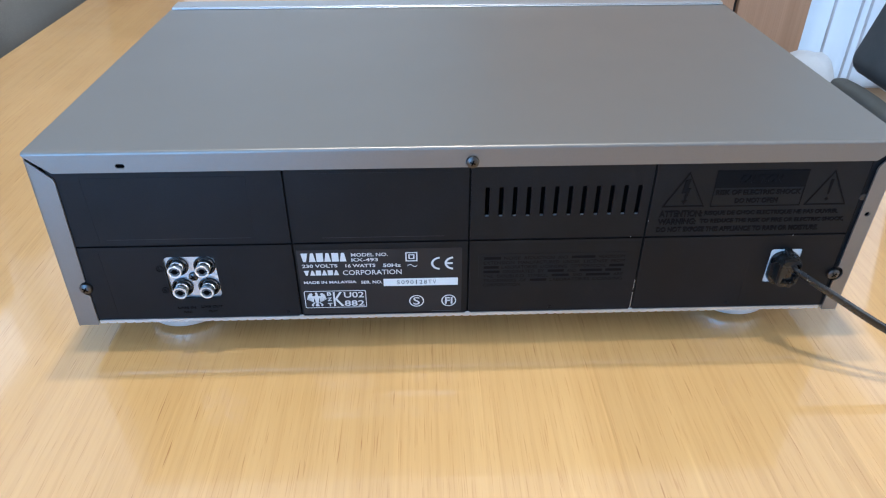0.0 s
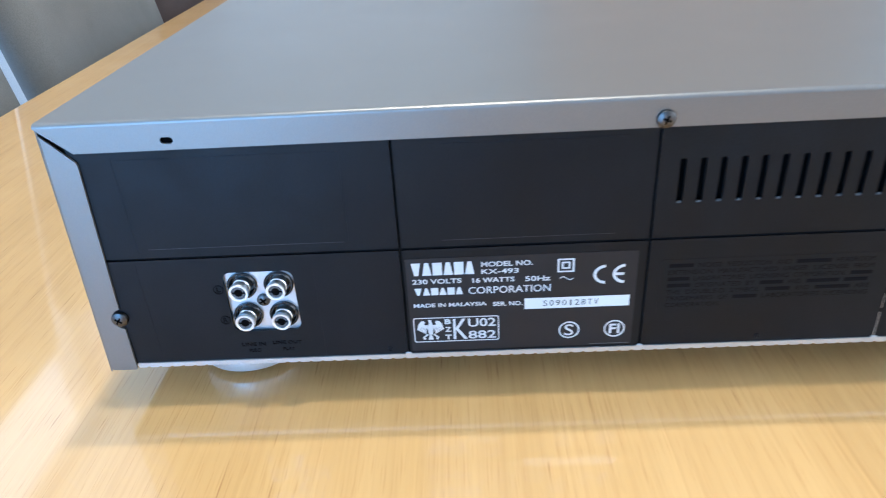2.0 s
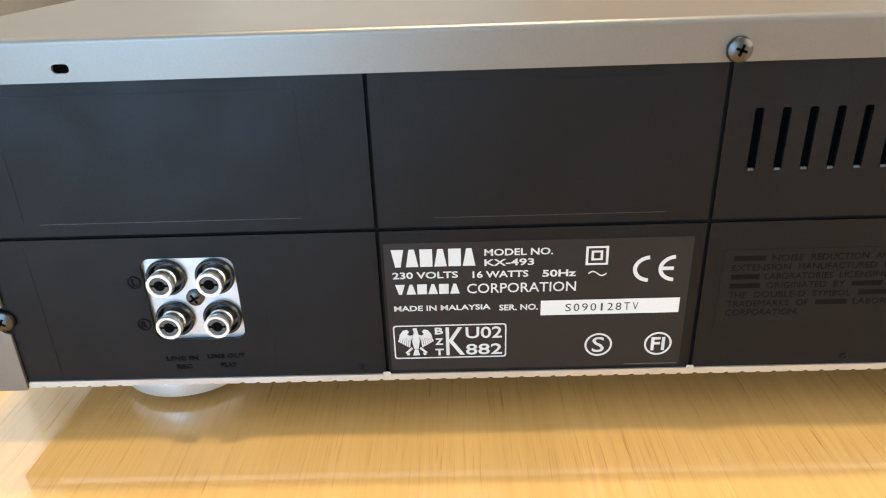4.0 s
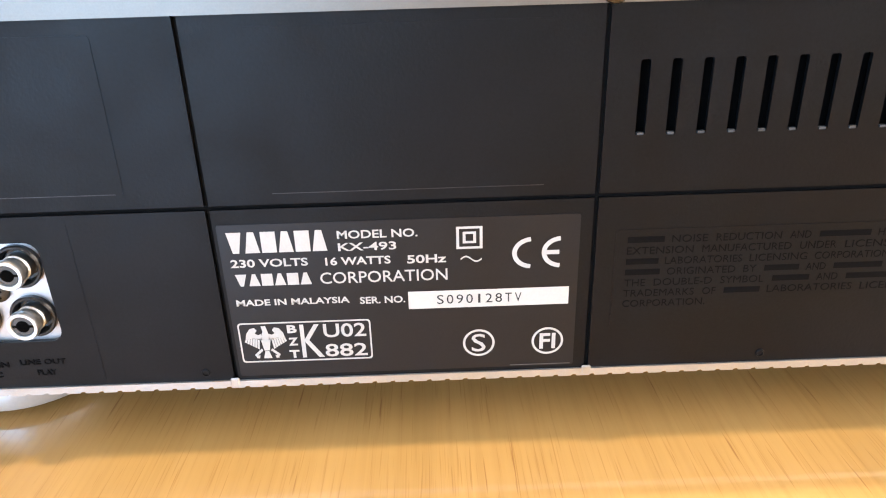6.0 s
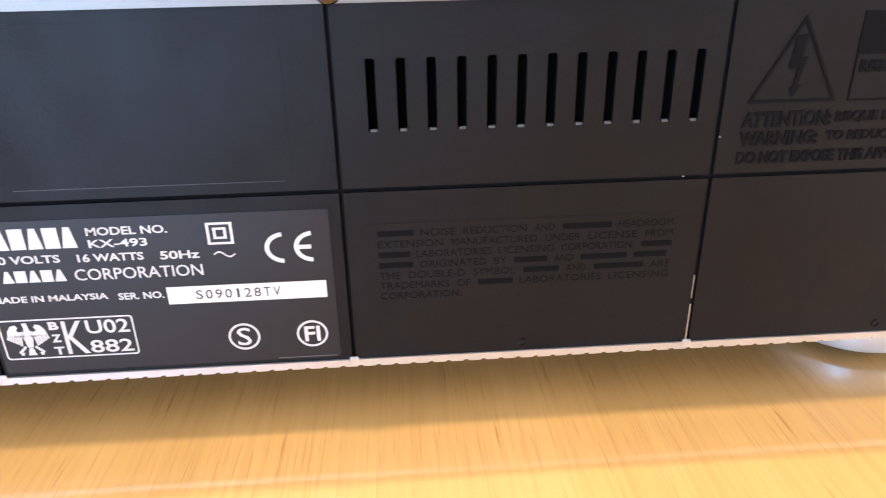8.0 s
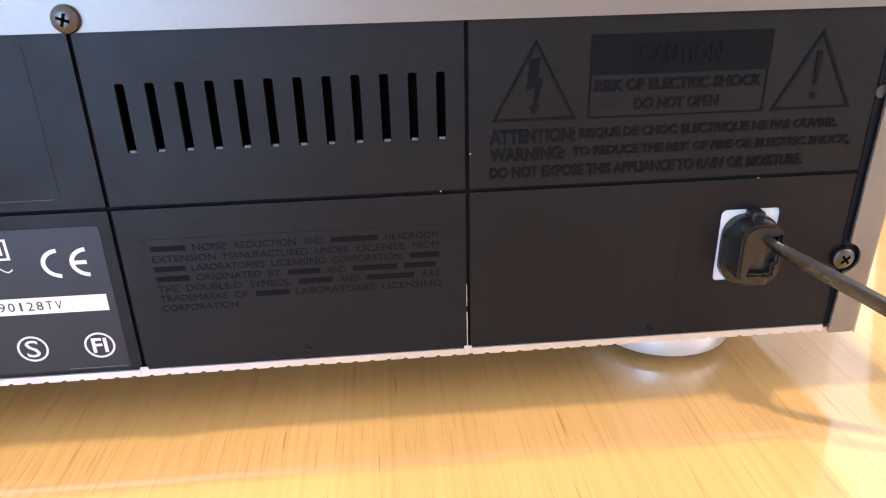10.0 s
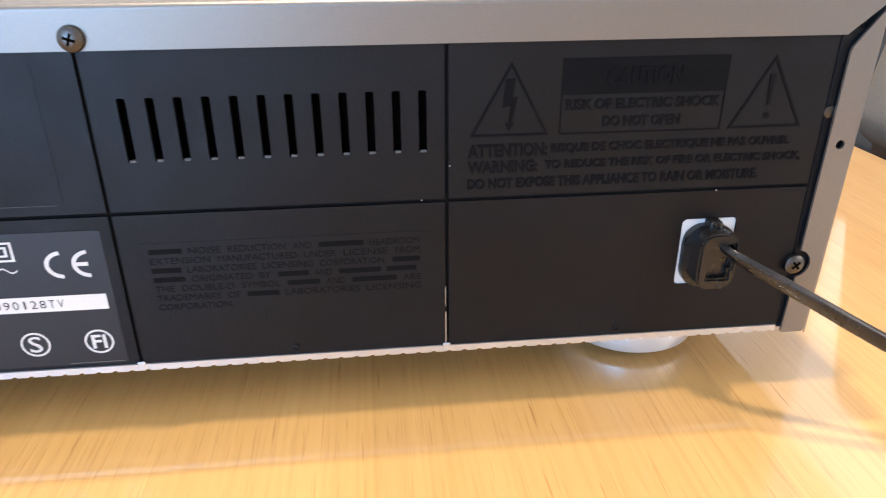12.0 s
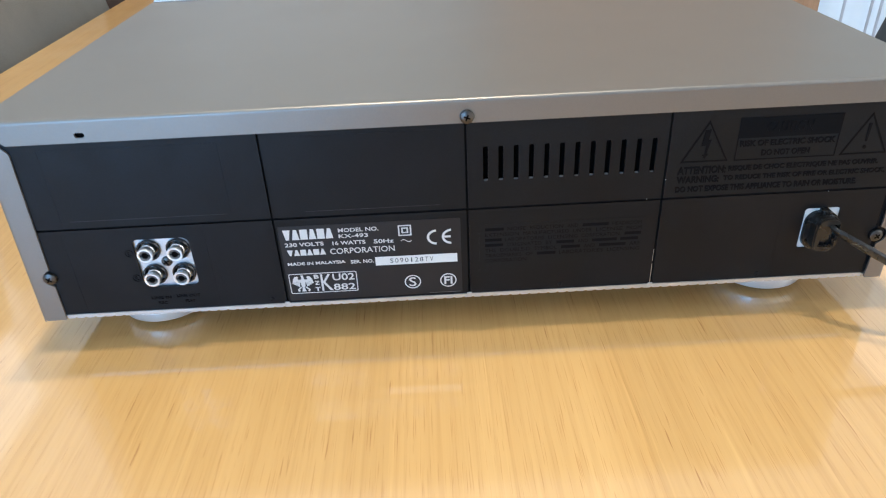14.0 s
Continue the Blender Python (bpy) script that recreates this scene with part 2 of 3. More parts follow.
def letters(body, x0, z0, x1, z1, y, thick, bold=0.0):
    """Words in the built-in font, fitted into a rectangle of the x-z plane, facing -y."""
    cu = bpy.data.curves.new("words", "FONT")
    cu.body, cu.extrude, cu.resolution_u, cu.offset = body, 0.02, 3, bold
    ob = bpy.data.objects.new("words", cu)
    scene.collection.objects.link(ob)
    me = bpy.data.meshes.new_from_object(ob.evaluated_get(bpy.context.evaluated_depsgraph_get()))
    bpy.data.objects.remove(ob)
    bpy.data.curves.remove(cu)
    bm = bmesh.new()
    bm.from_mesh(me)
    bpy.data.meshes.remove(me)
    xs, ys = [v.co.x for v in bm.verts], [v.co.y for v in bm.verts]
    lx, hx, ly, hy = min(xs), max(xs), min(ys), max(ys)
    for v in bm.verts:
        u, w, d = (v.co.x - lx) / (hx - lx), (v.co.y - ly) / (hy - ly), v.co.z
        v.co = (x0 + u * (x1 - x0), y - (thick if d > 0 else 0), z0 + w * (z1 - z0))
    return bm


def print_on(name, bm, parent, mat=None, label=""):
    return part(name, bm, mat or PRINT, parent, label)


# ---- room ----
X0, X1, Y0, Y1, ZF, ZC = -1.8, 1.8, -2.4, 2.3, -TABLE_H, 2.0


def setting(name, bm, mat, label, category):
    return tagged(part(name, bm, mat), label, category, kind="structure")


setting("floor", box(X0 - 0.1, X1 + 0.1, Y0 - 0.1, Y1 + 0.1, ZF - 0.1, ZF), FLOOR, "brown wooden floor under the table", "floor")
setting("ceiling", box(X0 - 0.1, X1 + 0.1, Y0 - 0.1, Y1 + 0.1, ZC, ZC + 0.1), CEIL, "plain white painted ceiling", "ceiling")


def wall_with_window(name, lo, hi, w0, w1, z0, z1, along, at, thick):
    bm = bmesh.new()
    for a0, a1, b0, b1 in ((lo, w0, ZF, ZC), (w1, hi, ZF, ZC), (w0, w1, ZF, z0), (w0, w1, z1, ZC)):
        if along == "x":
            add_box(bm, a0, a1, min(at, at + thick), max(at, at + thick), b0, b1)
        else:
            add_box(bm, min(at, at + thick), max(at, at + thick), a0, a1, b0, b1)
    return setting(name, bm, WALL, "plain pale painted wall with a window opening", "wall")


wall_with_window("wall_south", X0 - 0.1, X1 + 0.1, -1.8, -0.5, -0.55, 1.35, "x", Y0, -0.1)
wall_with_window("wall_north", X0 - 0.1, X1 + 0.1, 1.27, 1.75, -0.70, 1.98, "x", Y1, 0.1)
# west opening is unseen, added to let side light onto the table
wall_with_window("wall_west", Y0, Y1, -0.70, 2.20, 0.0, 1.98, "y", X0, -0.1)
bm = bmesh.new()
for a0, a1, b0, b1 in ((Y0, -1.25, ZF, ZC), (-0.10, 0.0, ZF, ZC), (2.20, Y1, ZF, ZC), (-1.25, -0.10, ZF, 0.2), (-1.25, -0.10, 1.5, ZC), (0.0, 2.20, ZF, -0.30), (0.0, 2.20, 1.98, ZC)):
    add_box(bm, X1, X1 + 0.1, a0, a1, b0, b1)
setting("wall_east", bm, WALL, "plain pale painted wall with two window openings", "wall")

# unseen glowing panels stand in for bright hazy sky outside the windows
def sky_backdrop(name, colour, glow, at, wide, high):
    m = material("hazy_sky_" + name, (0.0, 0.0, 0.0), 1.0, spec=0.0)
    bsdf(m).inputs["Emission Color"].default_value = (*colour, 1)
    bsdf(m).inputs["Emission Strength"].default_value = glow
    ob = setting("backdrop_" + name, box(-wide / 2, wide / 2, 0.0, 0.02, -high / 2, high / 2), m, "glowing panel standing in for hazy sky outside the window", "sky")
    ob.matrix_world = at


sky_backdrop("east", (0.97, 0.98, 1.0), 1.7, pose(2.35, 1.2, 0.9, 0, 0, -90), 3.4, 4.2)
sky_backdrop("north", (0.90, 0.97, 1.0), 0.9, pose(1.0, 2.95, 0.9), 2.6, 4.2)
# west glow added for the milky sheen on the table's left
sky_backdrop("west", (0.90, 0.95, 1.0), 2.3, pose(-2.35, 1.0, 0.9, 0, 0, 90), 5.0, 4.2)

# white pleated curtain before the far window, and the brown cupboard beside it
bm = bmesh.new()
cols = []
for i in range(121):
    x = 1.20 + 0.595 * i / 120
    y = 2.262 + 0.010 * math.sin(x * 47.0) + 0.010 * math.sin(x * 19.0 + 1.0)
    cols.append([bm.verts.new((x, y + 0.006 * math.sin(k * 1.7 + x * 9), ZF + 0.02 + (-0.24 - ZF) * k / 8)) for k in range(9)])
for a, b in zip(cols, cols[1:]):
    for k in range(8):
        bm.faces.new((a[k], b[k], b[k + 1], a[k + 1]))
curtain = tagged(part("curtain", bm, CURTAIN, smooth=True), "white pleated half curtain before the lower window", "curtain")
for x in (1.475, 1.575, 1.610):
    part("curtain_tape", box(x - 0.005, x + 0.005, 2.222, 2.226, ZF + 0.03, -0.27, 0.001, 1), TAPE, curtain, "grey edge tape")
cupboard = thing("cupboard", "brown wooden cupboard with a dark gap between its doors", "cupboard", pose(0, 0, ZF))
part("body", box(0.2, 1.262, 2.02, 2.25, 0.0, 2.0, 0.004), SEAM, cupboard)
for x0, x1 in ((0.205, 0.6), (0.606, 1.003), (1.018, 1.258)):
    part("door", box(x0, x1, 1.995, 2.018, 0.02, 1.99, 0.003), BROWN, cupboard)

# ---- the table ----
table = thing("dining_table", "oak veneered dining table with a glossy lacquer", "table", pose(0, 0, 0))
bm = box(-0.525, 0.414, -1.05, 1.28, -0.028, 0.0, 0.003, 3)
part("tabletop", bm, OAK, table)
for x in (-0.47, 0.358):
    part("apron", box(x - 0.01, x + 0.01, -0.97, 1.2, -0.10, -0.029), OAK, table)
for y in (-1.0, 1.23):
    part("apron", box(-0.459, 0.347, y - 0.01, y + 0.01, -0.10, -0.029), OAK, table)
for x in (-0.47, 0.358):
    for y in (-1.01, 1.235):
        part("leg", box(x - 0.03, x + 0.03, y - 0.03, y + 0.03, ZF, -0.101, 0.004), OAK, table)


# ---- chairs round the table ----
def chair(cloth, label, at, tilt=8.0, half=0.215, low=0.66, strut=0.17, high=0.48):
    """Faces +x; the origin lies on the floor below the backrest's foot."""
    c = thing("upholstered_chair", label, "chair", at, "chairs round the table")
    bm = box(-0.06, 0.0, -half, half, 0.0, high, 0.028, 5)
    for v in bm.verts:
        v.co.x -= 0.012 * (v.co.y / half) ** 2
    part("backrest", bm, cloth, c, smooth=True, at=pose(0, 0, low, 0, -tilt, 0))
    part("seat", box(-0.02, 0.40, -0.21, 0.21, 0.41, 0.47, 0.025, 4), cloth, c, smooth=True)
    for y in (-strut, strut):
        part("back_strut", box(-0.055, -0.025, y - 0.015, y + 0.015, 0.42, low + 0.04), LEGS, c)
    for y in (-0.17, 0.17):
        for x in (-0.035, 0.36):
            part("leg", box(x - 0.016, x + 0.016, y - 0.016, y + 0.016, 0.0, 0.415, 0.003), LEGS, c)
    return c


chair(GREYCLOTH, "grey upholstered dining chair pushed up to the table", pose(-0.545, 0.815, ZF), 10, 0.195)
chair(GREYCLOTH, "grey upholstered dining chair pushed up to the table", pose(-0.545, 0.360, ZF), 10, 0.195)
chair(UMBER, "dark brown upholstered dining chair beside the grey ones", pose(-0.547, 1.255, ZF), 8, 0.215)
chair(GREYCLOTH, "grey upholstered dining chair with a low back at the table", pose(0.436, 0.135, ZF, 0, 0, 180), 10, 0.195, 0.738, 0.15, 0.30)
far_chair = chair(SLATE, "dark slate chair with a grey lower shell across the table", pose(0.700, 0.607, ZF, 0, 0, 180), 16, 0.255, 0.611, 0.05)
bm = box(-0.02, 0.01, -0.24, 0.22, 0.45, 0.598, 0.010, 4)
bmesh.ops.subdivide_edges(bm, edges=[e for e in bm.edges if abs(e.verts[0].co.y - e.verts[1].co.y) > 0.2], cuts=12)
for v in bm.verts:
    if v.co.z > 0.54:
        v.co.z -= 0.06 * ((v.co.y + 0.14) / 0.3) ** 2
part("lower_shell", bm, SHELL, far_chair, "grey lower back shell", smooth=True)

# crumpled white bag on the floor by the cupboard
bm = bmesh.new()
bmesh.ops.create_icosphere(bm, subdivisions=4, radius=1.0)
for v in bm.verts:
    n = noise.fractal(v.co * 1.6, 1.0, 2.0, 3)
    v.co = v.co * (1.0 + 0.12 * n)
    v.co = Vector((v.co.x * 0.13, v.co.y * 0.11, max(-0.16, v.co.z * 0.18)))
bag = tagged(part("plastic_bag", bm, BAG, smooth=True, at=pose(1.14, 1.74, ZF + 0.161)), "crumpled white plastic bag standing on the floor", "bag")

# ---- the cassette deck, its back towards the camera ----
deck = thing("cassette_deck", "titanium grey cassette deck with black plastic back on the table", "cassette deck", pose(0, 0, 0))
TOP, LIP, BOT = 0.1258, 0.1145, 0.0204      # cover's top, lower edge of its back flange, panel's lower edge
LEFT_T, LEFT_B, RIGHT_T, RIGHT_B = -0.2180, -0.2211, 0.2178, 0.2158
DEPTH = 0.250


def sheet(points, mat, name, parent, label=""):
    """A bent sheet: rows of points joined with faces, 1 mm thick."""
    bm = bmesh.new()
    rows = [[bm.verts.new(p) for p in row] for row in points]
    for a, b in zip(rows, rows[1:]):
        for i in range(len(a) - 1):
            bm.faces.new((a[i], a[i + 1], b[i + 1], b[i]))
    bmesh.ops.recalc_face_normals(bm, faces=bm.faces)
    return part(name, bm, mat, parent, label, smooth=True)


# top sheet, bent down over the back edge, and the two side sheets
R = 0.0016
rows = [[(LEFT_T, DEPTH, TOP), (RIGHT_T, DEPTH, TOP)], [(LEFT_T, 0.0020, TOP), (RIGHT_T, 0.0020, TOP)]]
for i in range(7):
    a = radians(90 * i / 6)
    rows.append([(LEFT_T, R - R * math.sin(a) - 0.001, TOP - R + R * math.cos(a)), (RIGHT_T, R - R * math.sin(a) - 0.001, TOP - R + R * math.cos(a))])
sheet(rows, COVER, "cover_top", deck)
bm = bmesh.new()
HOLE = rounded(-0.1744, 0.1168, -0.1698, 0.1192, 0.00115)
add_plate(bm, [(LEFT_T, TOP - R), (-0.2062, LIP), (0.2062, LIP), (RIGHT_T, TOP - R)], [HOLE], -0.001, 0.0009)
part("back_flange", bm, COVER, deck)
part("hole_shade", box(-0.1752, -0.1690, 0.0004, 0.0006, 0.1160, 0.1198), INSIDE_SHADE, deck)


def side(s, xt, xb, inner_t, inner_b, extra_holes, name):
    """A side sheet with its narrow back flange, notched round its screw."""
    bm = bmesh.new()
    r = 0.0014
    pts = []
    for i in range(5):
        a = radians(90 * i / 4)
        pts.append((r - r * math.cos(a), r - r * math.sin(a) - 0.001))
    rows = []
    for t in (0.0, 0.5, 1.0):
        x, z = xt + (xb - xt) * t, TOP - 0.0005 + (0.0182 - TOP) * t
        rows.append([bm.verts.new((x, DEPTH, z)), bm.verts.new((x, 0.002, z))] + [bm.verts.new((x - s * dx, y, z - (0.0006 if t == 0 else 0))) for dx, y in pts])
    for a, b in zip(rows, rows[1:]):
        for i in range(len(a) - 1):
            bm.faces.new((a[i], a[i + 1], b[i + 1], b[i]))
    part(name + "_sheet", bm, COVER, deck, smooth=True)
    bm = bmesh.new()
    nx, nz, nr = inner_b - s * 0.0005 + (inner_t - inner_b) * 0.25, 0.0437, 0.0048
    notch = [(nx + s * nr * math.cos(radians(b)) , nz + nr * math.sin(radians(b))) for b in range(-80, 81, 20)]
    outer = [(xb - s * r, 0.0182 + 0.0006), (xb - s * (r + 0.0006), 0.0182), (inner_b + s * 0.0004, 0.0182)]
    outer += [(inner_b, 0.0190)] + notch + [(inner_t, LIP - 0.0046), (inner_t + s * 0.0005, LIP - 0.0032)]
    outer += [(xt - s * r, TOP - 0.0044)]
    add_plate(bm, outer, extra_holes, -0.001, 0.0009)
    part(name + "_flange", bm, COVER, deck)


side(-1, LEFT_T, LEFT_B, -0.2062, -0.2090, [], "left")
side(1, RIGHT_T, RIGHT_B, 0.2084, 0.2064, [disc(0.2118, 0.0828, 0.0014, 14)], "right")
part("hole_shade", box(0.2095, 0.2135, 0.0004, 0.0006, 0.0808, 0.0848), INSIDE_SHADE, deck)

# chassis under the cover, near black for inner shade; steel bottom, toothed lower edge
part("chassis", box(-0.2145, 0.2135, 0.0045, 0.2488, 0.0187, 0.1235), INSIDE_SHADE, deck, "chassis block coloured near black for the shade inside the cover")
part("bottom_plate", box(-0.2140, 0.2130, 0.002, 0.2486, 0.0176, 0.0186), STEEL, deck)
bm = bmesh.new()
x = -0.2082
outer = [(-0.2082, BOT + 0.0006)]
while x < 0.2030:
    outer += [(x, 0.0188), (x + 0.0033, 0.0188), (x + 0.0036, 0.0192), (x + 0.0046, 0.0193), (x + 0.0048, 0.0188)]
    x += 0.0049
outer += [(0.2045, 0.0188), (0.2045, BOT + 0.0006)]
add_plate(bm, outer, [], -0.0006, 0.0025)
part("bottom_edge_strip", bm, ZINC, deck, "toothed bare metal edge")
for x in (-0.0945, 0.0, 0.094):
    part("edge_tab", box(x - 0.0012, x + 0.0012, -0.0009, 0.0, 0.0192, 0.0219, 0.0003, 1), ZINC, deck)

# back panel: eight fields divided by grooves
G = 0.00055
COLS, ROWS = (-0.2100, -0.0942, 0.0, 0.0943, 0.2055), (BOT, 0.0702, LIP + 0.002)
bm = add_plate(bmesh.new(), rect(-0.2125, BOT, 0.2120, 0.1180), [rect(0.0060, 0.0835, 0.0905, 0.1035), rect(0.1664, 0.0377, 0.1848, 0.0611), rect(-0.1650, 0.0345, -0.1364, 0.0634)], 0.0009, 0.0014)
panel = part("back_panel", bm, GROOVE, deck, "black moulded plastic back panel")
slots = [rounded(0.0079 + 0.00715 * i, 0.0848, 0.0102 + 0.00715 * i, 0.1022, 0.0005, 2) for i in range(12)]
rca_hole = rounded(-0.1646, 0.0350, -0.1369, 0.0629, 0.0034)
inlet_hole = rounded(0.1669, 0.0382, 0.1843, 0.0606, 0.0016, 4)
FIELDS = {(0, 0): [rca_hole], (2, 1): slots, (3, 0): [inlet_hole]}
for i in range(4):
    for j in range(2):
        bm = bmesh.new()
        add_plate(bm, rect(COLS[i] + G, ROWS[j] + (G if j else 0), COLS[i + 1] - G, ROWS[j + 1] - G), FIELDS.get((i, j), []), 0.0, 0.0012)
        part("panel_field", bm, PANEL, panel)
# near-black lining and back paint the unlit depth behind the slots
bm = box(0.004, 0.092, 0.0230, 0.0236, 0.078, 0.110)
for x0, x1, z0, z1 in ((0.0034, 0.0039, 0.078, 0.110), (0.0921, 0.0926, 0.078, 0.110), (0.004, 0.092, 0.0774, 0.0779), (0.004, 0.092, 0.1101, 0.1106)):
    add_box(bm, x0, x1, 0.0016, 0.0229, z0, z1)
part("slot_shade", bm, INSIDE_SHADE, panel)
for i in range(12):
    part("slot_ledge", box(0.0084 + 0.00715 * i, 0.0100 + 0.00715 * i, 0.0002, 0.0011, 0.0847, 0.0854), GREYPLUG, panel)
# faint raised fields and lines of the moulding
for x0, z0, x1, z1 in ((-0.0812, 0.0735, -0.0112, 0.1118), (0.0055, 0.0335, 0.0895, 0.0610), (-0.1930, 0.0745, -0.1130, 0.1110)):
    part("raised_field", add_plate(bmesh.new(), rounded(x0, z0, x1, z1, 0.0008, 2), [], -0.00012, 0.0001), PANEL, panel)
for x, z0, z1 in ((-0.1288, 0.0225, 0.0675), (-0.1972, 0.0225, 0.0675), (-0.1945, 0.0730, 0.1120), (0.1560, 0.0225, 0.0600)):
    part("moulding_line", box(x - 0.00012, x + 0.00012, -0.00008, 0.0, z0, z1), PANEL, panel)
for x in (-0.1020, 0.0470, 0.1495):
    part("moulding_pip", lathe([(0.0012, 0.0), (0.0011, 0.0003), (0.0008, 0.0004), (0.0007, 0.0001)], 16, "y", (x, 0, 0.0236)), PANEL, panel, smooth=True)
# painted highlights along the raised fields' feet and a groove edge; grains of dust
for x0, x1, z in ((-0.0780, -0.0130, 0.0735), (-0.1900, -0.1150, 0.0745)):
    part("field_edge_glint", box(x0, x1, -0.00016, -0.0001, z - 0.00006, z + 0.00012), EDGE_GLINT, panel)
# two bright slivers stand in for light caught on the groove's edge
part("groove_glint", box(0.0937, 0.0940, -0.00012, 0.0002, 0.0215, 0.0330), STEEL, panel, "pale strip painting the lit groove edge")
part("groove_glint", box(0.0937, 0.0939, -0.00012, 0.0002, 0.0350, 0.0420), STEEL, panel, "pale strip painting the lit groove edge")
for x, z in ((0.0951, 0.0806), (0.1759, 0.0698), (0.0870, 0.0706)):
    part("dust_grain", box(x - 0.00017, x + 0.00017, -0.0003, 0.0, z - 0.00013, z + 0.00013), PAPER, panel)


# screws
def screw(name_label, x, y, z, r, turn):
    s = part("screw", lathe([(r * 1.0, 0.0), (r * 1.02, 0.0005), (r * 0.93, 0.0013), (r * 0.62, 0.0019), (r * 0.3, 0.0021)], 28, "y", (0, 0, 0)), SCREW, deck, name_label, smooth=True, at=pose(x, y, z, 0, turn, 0))
    # near-black bars give the cross recess its shade
    for a in (0, 90):
        part("cross_slot", box(-r * 0.46, r * 0.46, -0.00225, -0.0010, -r * 0.10, r * 0.10), INSIDE_SHADE, s, at=pose(0, 0, 0, 0, a, 0))
    return s


screw("dark nickel cross-head screw", 0.0008, -0.0010, 0.1176, 0.0033, 20)
screw("dark nickel cross-head screw", -0.2096, -0.0002, 0.0437, 0.0034, 35)
screw("dark nickel cross-head screw", 0.2058, -0.0002, 0.0437, 0.0034, 50)
part("panel_edge", box(0.2060, 0.2125, 0.0006, 0.0014, BOT, 0.1160, 0.0002, 1), PANEL, panel)
part("rivet", lathe([(0.0019, 0.0), (0.0018, 0.0004), (0.0012, 0.0006)], 18, "y", (0.2070, 0.0006, 0.0925)), SCREW, panel, smooth=True)

# line sockets
SOCKETS = [(x, z) for x in (-0.1578, -0.1433) for z in (0.0563, 0.0422)]
plate = part("socket_plate", add_plate(bmesh.new(), rounded(-0.1655, 0.0340, -0.1360, 0.0636, 0.0032), [disc(x, z, 0.0055, 28) for x, z in SOCKETS], 0.0016, 0.0004), ZINC, deck, "bare metal plate that holds four sockets")
for x, z in SOCKETS:
    s = part("phono_socket", lathe([(0.0058, -0.0018), (0.0058, -0.0004), (0.0055, 0.0), (0.0050, 0.0), (0.0046, -0.0008), (0.0043, -0.0026), (0.0030, -0.0027)], 36, "y", (0, 0, 0), False), COLLAR, deck, "black socket collar", smooth=True, at=pose(x, 0, z))
    part("sleeve", lathe([(0.0036, -0.0027), (0.0036, 0.0006), (0.0033, 0.0010), (0.0033, 0.0022), (0.0036, 0.0028), (0.0039, 0.0033), (0.0039, 0.0045), (0.0037, 0.0050), (0.0030, 0.0050), (0.0028, 0.0048), (0.0027, 0.0040)], 36, "y", (0, 0, 0), False), CHROME, s, "nickel plated sleeve", smooth=True)
    part("insulator", lathe([(0.0027, -0.0020), (0.0027, 0.0043), (0.0025, 0.0045)], 28, "y"), GREYPLUG, s)
    # flat near-black disc and bar stand in for the shaded socket hole
    bm = add_plate(bmesh.new(), disc(0, 0, 0.0016, 18), [], -0.0047, 0.0002)
    add_plate(bm, rect(-0.0026, -0.0003, 0.0026, 0.0003), [], -0.00468, 0.0002)
    part("contact_opening", bm, INSIDE_SHADE, s)
s = part("plate_screw", lathe([(0.0027, -0.0004), (0.0026, 0.0006), (0.0018, 0.0012), (0.0008, 0.0013)], 20, "y"), SCREW, deck, "dark cross-head screw between the sockets", smooth=True, at=pose(-0.1505, 0.0012, 0.0492, 0, 60, 0))
for a in (0, 90):
    part("cross_slot", box(-0.0016, 0.0016, -0.0014, -0.0008, -0.00035, 0.00035), INSIDE_SHADE, s, at=pose(0, 0, 0, 0, a, 0))
for body, x0, z0, x1, z1 in (("L", -0.1680, 0.0542, -0.1664, 0.0564), ("R", -0.1682, 0.0398, -0.1664, 0.0420), ("LINE IN", -0.1630, 0.0276, -0.1530, 0.0292), ("REC", -0.1603, 0.0245, -0.1555, 0.0261), ("LINE OUT", -0.1500, 0.0281, -0.1380, 0.0297), ("PLAY", -0.1462, 0.0248, -0.1412, 0.0264)):
    print_on("raised_print", letters(body, x0, z0, x1, z1, 0.0, 0.0002, 0.02), panel, RAISED)
for z in (0.0553, 0.0409):
    print_on("raised_ring", add_plate(bmesh.new(), disc(-0.1672, z, 0.0021), [disc(-0.1672, z, 0.0017)], -0.0002, 0.0002), panel, RAISED)

# type label
label = part("type_label", add_plate(bmesh.new(), rounded(-0.0928, 0.0222, -0.0036, 0.0658, 0.0006, 2), [], -0.00015, 0.00012), LABEL, deck, "black type label with white print")
YL, TH = -0.00016, 0.00005
# maker's marks as plain blocks
for x0, z0, x1, z1, lean in ((-0.0909, 0.0582, -0.0660, 0.0638, 0.62), (-0.0902, 0.0491, -0.0708, 0.0524, 0.42)):
    w = (x1 - x0) / 6
    for i in range(6):
        a, b = x0 + i * w + 0.06 * w, x0 + (i + 1) * w - 0.06 * w
        m_, t = (a + b) / 2, w * lean / 2
        if i == 0:
            outer = [(m_ - t * 0.6, z0), (m_ + t * 0.6, z0), (b, z1), (a, z1)]
        elif i % 2:
            outer = [(a, z0), (b, z0), (m_ + t * 0.6, z1), (m_ - t * 0.6, z1)]
        else:
            outer = rect(a, z0, b, z1)
        print_on("maker_block", add_plate(bmesh.new(), outer, [], YL - TH, TH), label)
